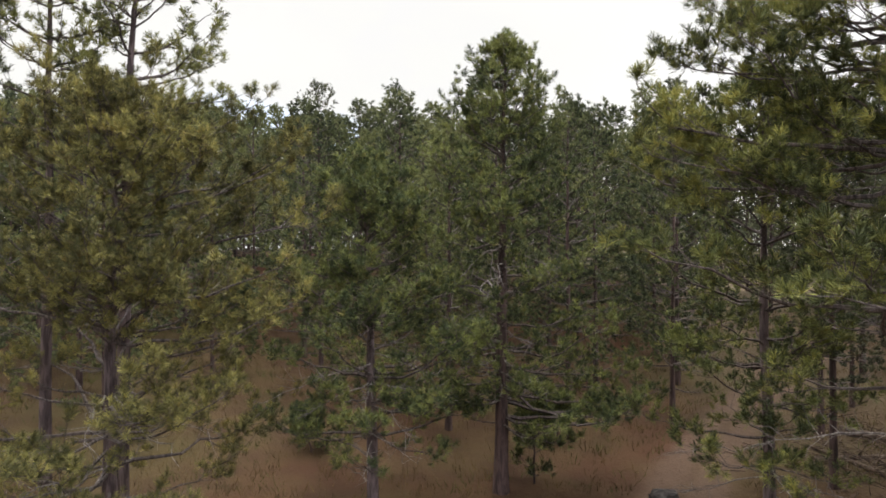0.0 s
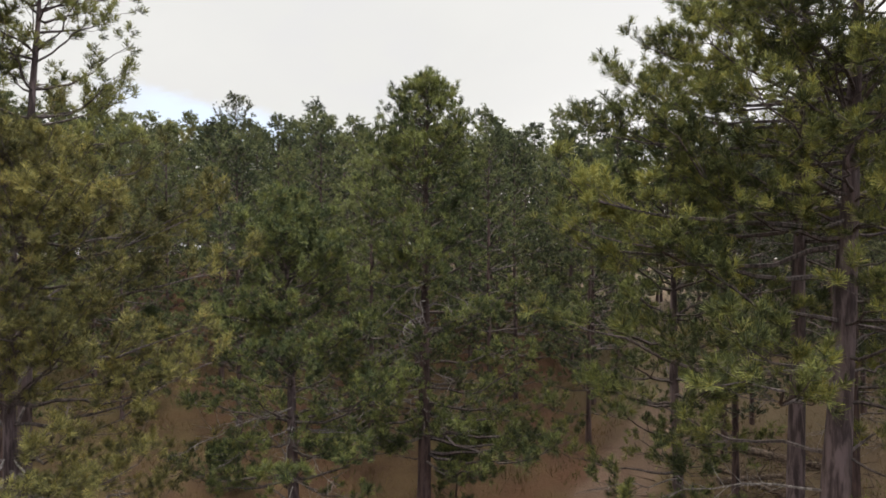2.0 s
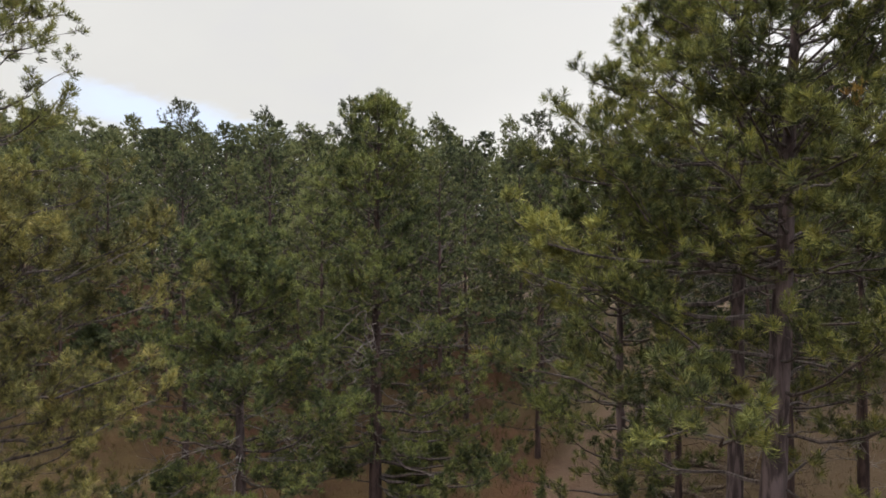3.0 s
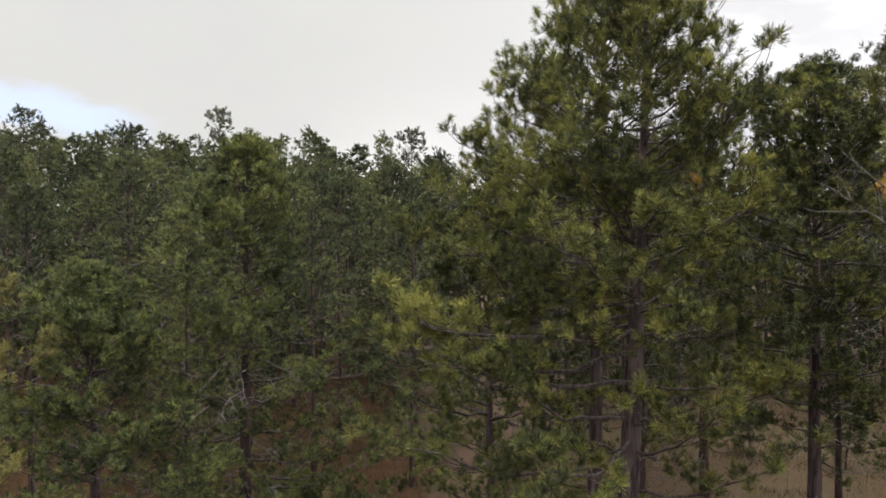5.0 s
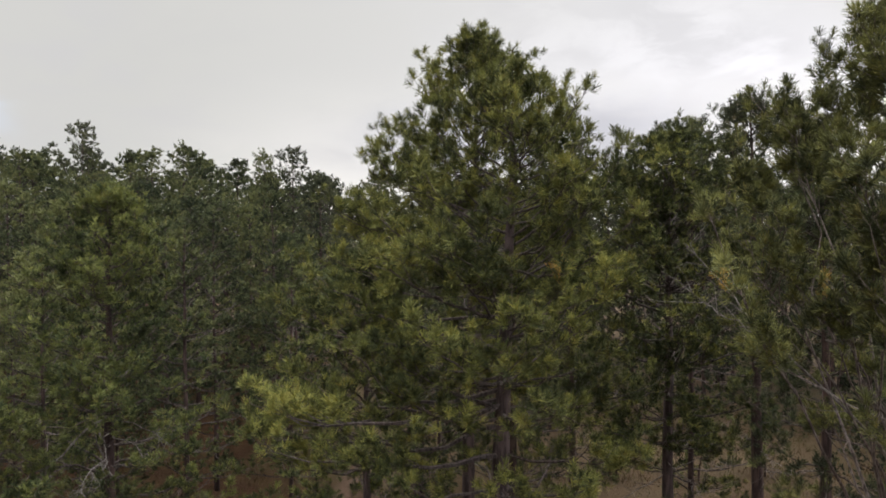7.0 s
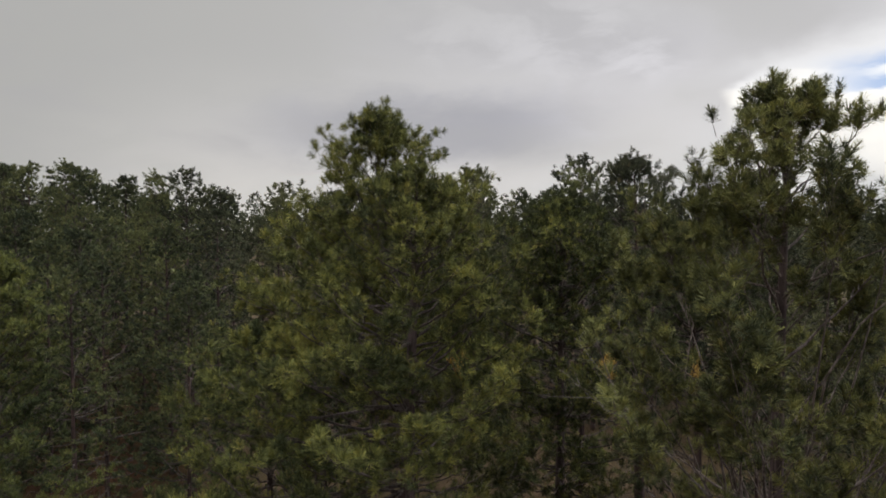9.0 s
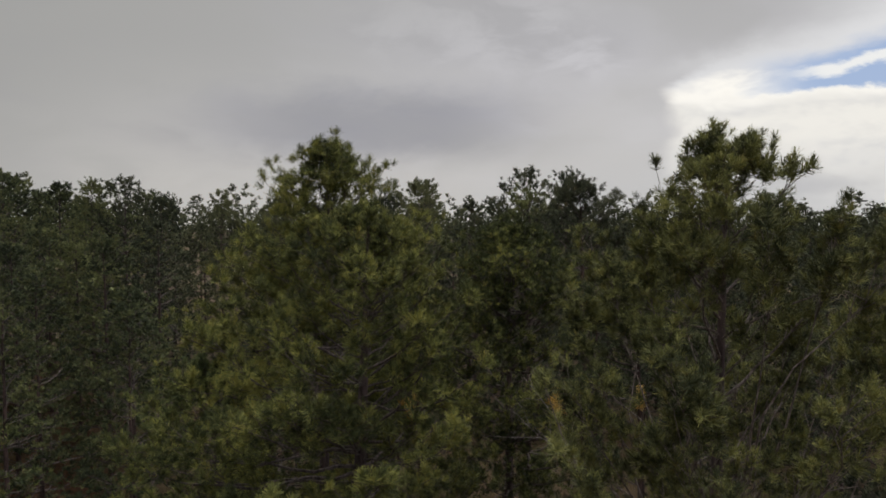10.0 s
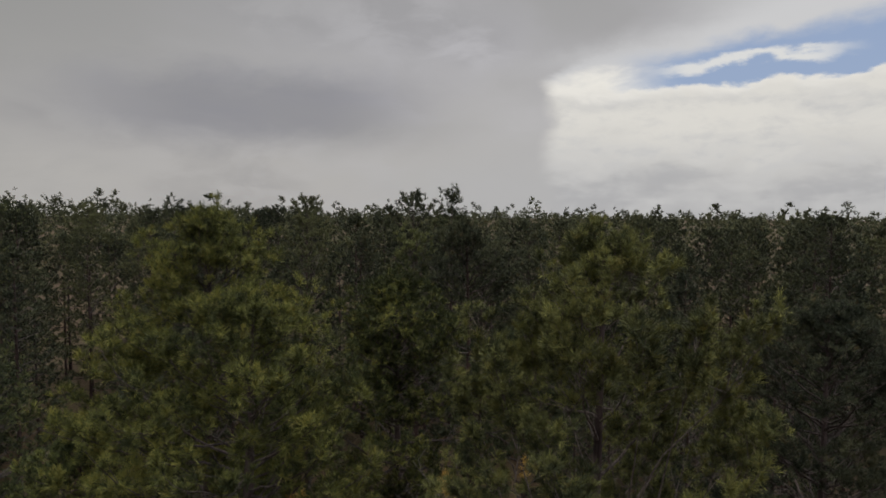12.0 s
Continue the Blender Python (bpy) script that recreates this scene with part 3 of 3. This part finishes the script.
pine_tree(20.0, 13.2, 15.8, 2.6, 5.0, OPEN, 21, NEEDLE_DARK, "tall ponderosa pine with a straight dark trunk", bark=BARK_DARK, girth=0.42, dead=4, level="half")
# the many-stemmed tree
stemmed = pine_tree(12.4, 5.1, 15.85, 2.9, 3.2, ((0, 0.3, 0.6, 0.8, 0.92, 1), (0.9, 1.0, 0.95, 0.75, 0.55, 0.4)), 22, NEEDLE_STEM, "ponderosa pine with many steep ascending stems", girth=0.46,
                    steep=(24, 62), thin=0.3, bare=0.30, dead=5, lit=(250, 10), dense=0.85, tuft=1.15, twig=STEM_BARK,
                    extra=((5.6, 162, 6.6, 67), (6.0, 105, 6.8, 66), (5.8, 205, 6.3, 65), (6.4, 255, 5.8, 68), (6.0, 140, 7.2, 73), (6.5, 60, 7.4, 72), (7.0, 20, 6.6, 69),
                           (7.2, 320, 5.3, 70), (6.8, 230, 7.0, 75), (6.6, 95, 7.4, 77), (5.2, 285, 6.4, 63), (4.8, 335, 6.6, 62), (5.0, 180, 6.0, 60), (5.4, 125, 6.4, 62),
                           (6.9, 170, 6.9, 78), (7.1, 270, 6.5, 76), (7.4, 300, 6.6, 74), (6.2, 310, 6.2, 66), (8.9, 111, 2.9, 14), (4.6, 190, 3.6, 8), (5.0, 235, 3.4, 10), (5.6, 300, 3.6, 12),
                           (7.5, 290, 3.6, 30), (6.9, 330, 3.6, 24), (6.8, 168, 5.6, 57), (8.4, 172, 4.2, 56),
                           (5.8, 322, 6.0, 56), (6.4, 312, 5.8, 55), (8.0, 160, 4.4, 50), (8.2, 225, 4.6, 55)))
pine_tree(19.0, 1.9, 13.9, 3.4, 2.4, ROUND, 23, NEEDLE_DARK, DRK + ", bushy to the ground", girth=0.40, level="half", dense=1.3, thin=0.1, lit=(185, 16))
pine_tree(15.2, 8.3, 13.0, 2.2, 5.0, ROUND, 24, NEEDLE_NORTH, GRN, girth=0.36, dead=4, bark=BARK_DARK, level="half")


# a long bare limb and a browned shoot on the many-stemmed tree
def bare_limb(tree, points, r0, seed, forks=9):
    global rng
    rng = np.random.default_rng(seed)
    o = np.array(tree.location)
    ctrl = np.array(points, float) - o
    u = np.linspace(0, 1, 15)
    t_ = np.linspace(0, 1, len(ctrl))
    path = np.stack([np.interp(u, t_, ctrl[:, j]) for j in range(3)], 1)
    path[1:-1] = (path[:-2] + path[1:-1] * 2 + path[2:]) / 4 + rng.normal(0, 0.025, (13, 3))
    d = Pile()
    d.add(*tube(path, r0 * (1 - 0.85 * u), 6, 0.1))
    hu = rng.uniform(0.3, 0.97, forks)
    b0 = np.stack([np.interp(hu, u, path[:, j]) for j in range(3)], 1)
    dr = unit(unit(path[-1] - path[0]) + rng.normal(0, 0.55, (forks, 3)))
    m0 = b0 + dr * rng.uniform(0.25, 0.8, (forks, 1))
    m1 = m0 + unit(dr + rng.normal(0, 0.4, (forks, 3))) * rng.uniform(0.2, 0.6, (forks, 1))
    k0 = d.n + np.arange(forks) * 6
    d.add(*sticks(b0, m0, np.full(forks, 0.008), np.full(forks, 0.005)))
    d.join(np.stack([k0, k0 + 2, np.round(hu * 14).astype(int) * 6], 1))
    d.add(*sticks(m0, m1, np.full(forks, 0.005), np.full(forks, 0.003)))
    d.join(np.stack([k0 + forks * 6, k0 + forks * 6 + 2, k0 + 1], 1))
    part("dead_branch", d.mesh("dead_branch", DEADWOOD), tree, "long bare grey dead branch")


bare_limb(stemmed, ((12.35, 5.15, 6.6), (11.6, 5.2, 7.4), (10.87, 5.29, 8.08), (10.55, 6.42, 9.22), (10.40, 7.2, 10.0), (10.28, 8.0, 10.8)), 0.034, 61, 9)
bare_limb(stemmed, ((10.62, 6.2, 8.98), (10.3, 6.9, 9.4), (9.85, 7.78, 10.06)), 0.018, 62, 6)
bare_limb(straight, ((1.68, 19.55, 6.3), (1.0, 19.2, 6.0), (0.5, 19.15, 5.35), (-0.17, 19.2, 5.15), (-0.6, 19.1, 4.6)), 0.035, 63, 8)


def dead_shoot(tree, at, n, seed):
    """A browned spray of needles at the end of a twig."""
    global rng
    rng = np.random.default_rng(seed)
    spray = np.array(at) - np.array(tree.location) + rng.normal(0, 1, (n, 3)) * [0.08, 0.08, 0.13]
    browned = Pile()
    browned.add(*tufts(spray, rng.normal(0, 0.5, (n, 3)) + [0, 0, 0.8], np.full(n, 1.0), 34, 0.16, 0.014))
    foot = np.array(at) - np.array(tree.location) - [0, 0, 0.28]
    browned.add(*sticks(np.repeat(foot[None], n, 0), spray, np.full(n, 0.006), np.full(n, 0.004)))
    part("dead_shoot", browned.mesh("dead_shoot", NEEDLE_DEAD), tree, "browned yellow-orange dead needles")


dead_shoot(stemmed, (11.0, 7.68, 10.18), 12, 64)
dead_shoot(stemmed, (13.2, 7.05, 10.0), 7, 65)
dead_shoot(broad, (8.25, 9.15, 10.4), 7, 66)


# ---- on the ground ----
STONE = bark_material("grey_stone", (0.02, 0.017, 0.016), (0.062, 0.053, 0.05), 0.5)
LOG_BARK = bark_material("weathered_log", (0.052, 0.037, 0.029), (0.145, 0.108, 0.083))
LITTER = plain_grain("dead_twigs", (0.03, 0.02, 0.015), (0.13, 0.09, 0.065), 3.0)


def fallen_log(ax, ay, bx, by, r, label):
    a, b_ = np.array((ax, ay, lie(ax, ay) + r * 0.8)), np.array((bx, by, lie(bx, by) + r * 0.7))
    u = np.linspace(0, 1, 10)
    path = a + np.outer(u, b_ - a) + np.cumsum(rng.normal(0, 0.02, (10, 3)), 0) * [1, 1, 0.3]
    wood_ = Pile()
    wood_.add(*tube(path, r * (1 - 0.45 * u), 10, 0.08))
    for end in (0, 9):                       # sawn or broken ends
        c = wood_.n
        wood_.add(path[end:end + 1], np.zeros((0, 3), int))
        wood_.join([[end * 10 + i, end * 10 + (i + 1) % 10, c] for i in range(10)])
    hu = rng.uniform(0.2, 0.95, 7)           # broken stubs of side branches
    b0 = np.stack([np.interp(hu, u, path[:, j]) for j in range(3)], 1)
    e0 = b0 + unit(rng.normal(0, 1, (7, 3)) + [0, 0, 1.0]) * rng.uniform(0.25, 0.8, (7, 1))
    k0 = wood_.n + np.arange(7) * 6
    wood_.add(*sticks(b0, e0, np.full(7, 0.022), np.full(7, 0.008)))
    wood_.join(np.stack([k0, k0 + 2, np.round(hu * 9).astype(int) * 10], 1))
    ob = new("fallen_log", wood_.mesh("fallen_log", LOG_BARK, True))
    tagged(ob, label, "log", "logs by the track")


rng = np.random.default_rng(71)
fallen_log(13.3, 22.9, 15.8, 20.6, 0.15, "pale weathered fallen log on the dry grass")
fallen_log(11.2, 20.6, 13.6, 20.9, 0.11, "thin fallen log lying in dead twigs")
fallen_log(13.0, 18.9, 11.6, 21.7, 0.09, "thin fallen log lying in dead twigs")


def boulder(x, y, r, label):
    bm = bmesh.new()
    bmesh.ops.create_icosphere(bm, subdivisions=3, radius=r)
    for v in bm.verts:
        n = noise.noise(v.co * (1.6 / r)) * 0.28 + noise.noise(v.co * (4.5 / r)) * 0.09
        v.co = v.co * (1 + n)
        v.co.z *= 0.55
    me = bpy.data.meshes.new("boulder")
    bm.to_mesh(me)
    bm.free()
    me.materials.append(STONE)
    ob = new("boulder", me)
    ob.location = (x, y, lie(x, y) + r * 0.18)
    tagged(ob, label, "rock")


boulder(6.1, 18.7, 0.42, "low dark grey boulder beside the dirt track")


def brush_pile(x, y, r, n, label):
    """Dead twigs heaped on the ground."""
    a = np.stack([x + rng.normal(0, r * 0.5, n), y + rng.normal(0, r * 0.5, n), np.zeros(n)], 1)
    a[:, 2] = [lie(p[0], p[1]) for p in a] + rng.uniform(0.02, 0.35, n)
    an = rng.uniform(0, 2 * math.pi, n)
    b_ = a + np.stack([np.cos(an), np.sin(an), rng.normal(0.08, 0.25, n)], 1) * rng.uniform(0.3, 1.2, (n, 1))
    ob = new("brush_pile", mesh_of("brush_pile", *sticks(a, b_, rng.uniform(0.008, 0.025, n), np.full(n, 0.005)), LITTER))
    tagged(ob, label, "brushwood", kind="stuff")


brush_pile(12.2, 20.2, 2.4, 260, "heap of dead brown twigs beside the track")
brush_pile(14.6, 21.5, 2.0, 160, "dead brown twigs scattered on the grass")
brush_pile(-7.3, 13.2, 1.8, 120, "dead brown twigs scattered on the grass")


def sapling(x, y, h, seed, needle, label):
    g = lie(x, y)
    tree = new("pine_sapling")
    tree.location = (x, y, g)
    tagged(tree, label, "sapling", "young pines")
    trunk, limbs, needles, _ = grow(h, 0.22 * h + 0.15, 0.12 * h, CONE, "half", seed, girth=0.03 + 0.012 * h, steep=(8, 55), dense=1.0, thin=0.0)
    part("trunk", trunk.mesh("trunk", BARK_DARK, True), tree)
    for l in limbs:
        part("branch", l.mesh("branch", TWIG), tree)
    part("needles", needles.mesh("needles", needle), tree)


for i, (x, y, h) in enumerate(((2.7, 20.2, 2.0), (-8.7, 28.6, 3.6), (24.6, 19.2, 2.2), (3.9, 23.0, 1.3), (-4.2, 22.0, 1.0), (22.0, 21.5, 1.6), (27.5, 18.0, 2.6))):
    sapling(x, y, h, 80 + i, NEEDLE_GREEN, "young green pine sapling standing in dry grass")


def grass():
    """Dry grass in tussocks over the open ground."""
    pick = np.random.default_rng(31)
    for name, mat, n, tall, label in (("dry_grass", GRASS, 56000, 0.28, "dry straw-coloured grass"),
                                      ("undergrowth", GRASS_GREEN, 20000, 0.24, "low green undergrowth in the dry grass")):
        cx = pick.uniform(-22, 36, n // 14)
        cy = pick.uniform(-6, 42, n // 14)
        c = np.repeat(np.stack([cx, cy], 1), 14, axis=0) + pick.normal(0, 0.22, (n // 14 * 14, 2))
        z = np.array([lie(p[0], p[1]) for p in c])
        off = c[:, 0] - c[:, 1] * 0.66 + 5.9 - (c[:, 1] - 20) ** 2 * 0.012
        keep = np.abs(off) > 1.5
        base = np.stack([c[:, 0], c[:, 1], z - 0.02], 1)[keep]
        m = len(base)
        lean_ = pick.normal(0, 0.4, (m, 2))
        h = tall * pick.uniform(0.4, 1.2, m)
        tip = base + np.stack([lean_[:, 0] * h, lean_[:, 1] * h, h], 1)
        an = pick.uniform(0, math.pi, m)
        sd = np.stack([np.cos(an), np.sin(an), np.zeros(m)], 1) * 0.014
        v = np.stack([base - sd, base + sd, tip], 1).reshape(-1, 3)
        ob = new(name, mesh_of(name, v, np.arange(len(v)).reshape(-1, 3), mat))
        tagged(ob, label, "grass", kind="stuff")


grass()


# ---- the wood behind: repeated pines ----
def wood():
    kinds = {"mid": [], "back": [], "rear": []}
    for level, bunch in kinds.items():
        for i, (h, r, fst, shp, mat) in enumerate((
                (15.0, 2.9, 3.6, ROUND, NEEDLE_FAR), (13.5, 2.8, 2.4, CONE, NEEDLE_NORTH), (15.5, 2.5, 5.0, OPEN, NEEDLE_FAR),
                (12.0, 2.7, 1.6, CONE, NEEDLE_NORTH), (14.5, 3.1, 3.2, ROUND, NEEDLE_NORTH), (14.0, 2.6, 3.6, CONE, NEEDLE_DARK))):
            trunk, limbs, needles, _ = grow(h, r, fst * (0.75 if level == "mid" else 0.45), shp, level, 40 + i, gaps=0.05)
            boughs = Pile()
            for l in limbs:
                boughs.add(*l.arrays())
            bunch.append((h, trunk.mesh("trunk", BARK_DARK, True), boughs.mesh("branchwork", TWIG), needles.mesh("crown", mat)))
    pick = np.random.default_rng(5)
    spots = []
    taken = [(7.6, 10.6), (-6.8, 13.8), (-8.2, 16.4), (-9.6, 15.2), (8.5, 12.8), (1.6, 19.5), (-1.7, 17.8), (7.7, 16.1), (11.8, 15.3), (14.9, 12.4),
             (16.4, 18.0), (19.7, 12.8), (12.4, 5.1), (19.0, 1.9), (16.8, 9.3)]
    # (x, y, top): trees that stand out
    singles = [(-9.3, 27.5, 11.8), (15.1, 25.2, 12.0), (13.7, 45.5, 15.0), (2.4, 44.0, 17.5), (8.2, 46.0, 16.9), (13.9, 41.0, 16.4),
               (12.4, 42.5, 16.2), (-7.8, 42.0, 16.5), (-2.6, 36.0, 14.8), (29.1, 23.2, 16.5), (37.4, 26.9, 17.0), (29.5, 32.4, 16.4), (20.2, 16.0, 14.8), (19.5, 21.5, 15.3)]
    for x, y, tp in singles:
        spots.append((x, y, tp, 0 if len(spots) % 2 else 1))
        taken.append((x, y))
    # low-crowned trees close behind the clearing
    for x, y, tp in ((-4.6, 25.8, 11.2), (0.2, 24.2, 10.4), (4.7, 25.6, 11.6), (-1.8, 29.0, 12.6), (6.4, 28.6, 12.2), (-11.6, 23.4, 11.0),
                     (-13.6, 18.6, 11.8), (-14.4, 27.0, 12.6), (-6.4, 31.5, 13.0), (2.4, 31.0, 12.8), (-12.0, 32.0, 13.0),
                     (-16.5, 22.0, 11.5), (-3.6, 33.8, 12.0), (-9.4, 34.0, 13.2), (5.2, 33.4, 12.4), (8.2, 24.4, 10.8), (-17.2, 29.0, 12.8), (-0.6, 26.8, 9.0), (2.6, 27.6, 8.6)):
        spots.append((x, y, tp, 3 if len(spots) % 2 else 1))
        taken.append((x, y))
    tries = 0
    while len(spots) < 290 and tries < 60000:
        tries += 1
        a = radians(pick.uniform(-37, 91))
        d = math.sqrt(pick.uniform(21 ** 2, 62 ** 2))
        x, y = d * math.sin(a), d * math.cos(a)
        if abs(x - y * 0.66 + 5.9) < 3.0 and y < 40:
            continue
        if -13 < x < 7 and y < 30:
            continue
        if math.hypot(x - 26, y - 20) < 7.5:
            continue
        if any((x - p) ** 2 + (y - q_) ** 2 < (2.5 if y > 33 and x < 16 else 3.2) ** 2 for p, q_ in taken):
            continue
        taken.append((x, y))
        spots.append((x, y, None, None))
    for i, (x, y, tp, which) in enumerate(spots):
        d = math.hypot(x, y)
        # East of about 20 degrees, darker needles stand in for dimmer light.
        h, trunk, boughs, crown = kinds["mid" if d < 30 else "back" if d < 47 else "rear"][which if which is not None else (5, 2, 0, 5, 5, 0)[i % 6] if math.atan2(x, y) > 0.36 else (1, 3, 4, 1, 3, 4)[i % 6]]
        g = lie(x, y)
        tree = new("pine_tree")
        cap = np.interp(math.degrees(math.atan2(x, y)), (0, 10, 22, 38, 50, 60, 74), (18.7, 17.7, 16.4, 15.9, 15.5, 14.9, 15.4))
        top = tp or min(cap, 6.0 + 0.222 * d) * pick.uniform(0.82, 1.0)
        k = (top - g) / h
        w = k * pick.uniform(0.92, 1.12) * (0.85 if i < len(singles) else 1.08)
        tree.matrix_world = Matrix.Translation((x, y, g)) @ pose(0, 0, 0, 0, 0, pick.uniform(0, 360)) @ Matrix.Diagonal((w, w, k, 1))
        tagged(tree, "ponderosa pine of the dense dark green wood", "tree", "pines of the wood")
        part("trunk", trunk, tree)
        part("branchwork", boughs, tree)
        part("crown", crown, tree)


wood()


def far_woods():
    """The unbroken wood out to the horizon, too far off to count."""
    pick = np.random.default_rng(9)
    global rng
    rng = np.random.default_rng(10)
    pile = Pile()
    d = 63.0
    while d < 1500:
        gap = 5.0 if d < 110 else 5.0 + (d - 110) * 0.05
        n = int(radians(150) * d / gap)
        for k in range(n):
            a = radians(-46 + 150 * (k + pick.uniform(0, 1)) / n)
            dd = d + pick.uniform(-0.5, 0.5) * gap
            x, y = dd * math.sin(a), dd * math.cos(a)
            h = pick.uniform(12.5, 16.4)
            g = lie(x, y)
            if d < 150:                      # the near brow of the wood keeps an even skyline
                brow = np.interp(math.degrees(a), (-40, 0, 8, 15, 21, 33, 60), (19.6, 19.0, 18.6, 18.0, 17.7, 17.4, 16.8))
                h = min(h, (brow - g) * pick.uniform(0.90, 1.03))
            m = 46 if d < 100 else 26 if d < 180 else 9
            big = 0.95 if d < 100 else 1.4 if d < 180 else 1.8 + d * 0.0025
            f = 1 - pick.uniform(0, 1, m) ** 1.25 * 0.66
            wide_ = pick.uniform(1.4, 2.1) * (1 + 0.0012 * d)
            r = wide_ * np.interp(f, (0.3, 0.5, 0.75, 0.92, 1), (0.8, 1.0, 0.85, 0.5, 0.08)) * np.sqrt(pick.uniform(0.3, 1, m))
            an = pick.uniform(0, 2 * math.pi, m)
            p = np.stack([x + r * np.cos(an), y + r * np.sin(an), g + h * f], 1)
            ax = np.stack([np.cos(an) * 0.35, np.sin(an) * 0.35, np.ones(m)], 1)
            pile.add(*tufts(p, ax, pick.uniform(0.8, 1.2, m) * big, 8 if d < 100 else 6 if d < 180 else 5, 0.50, 0.17 if d < 180 else 0.26))
        d += gap * 0.9
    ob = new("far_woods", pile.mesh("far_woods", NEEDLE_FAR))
    tagged(ob, "dense dark green pine wood reaching to the horizon", "woods", kind="stuff")


far_woods()
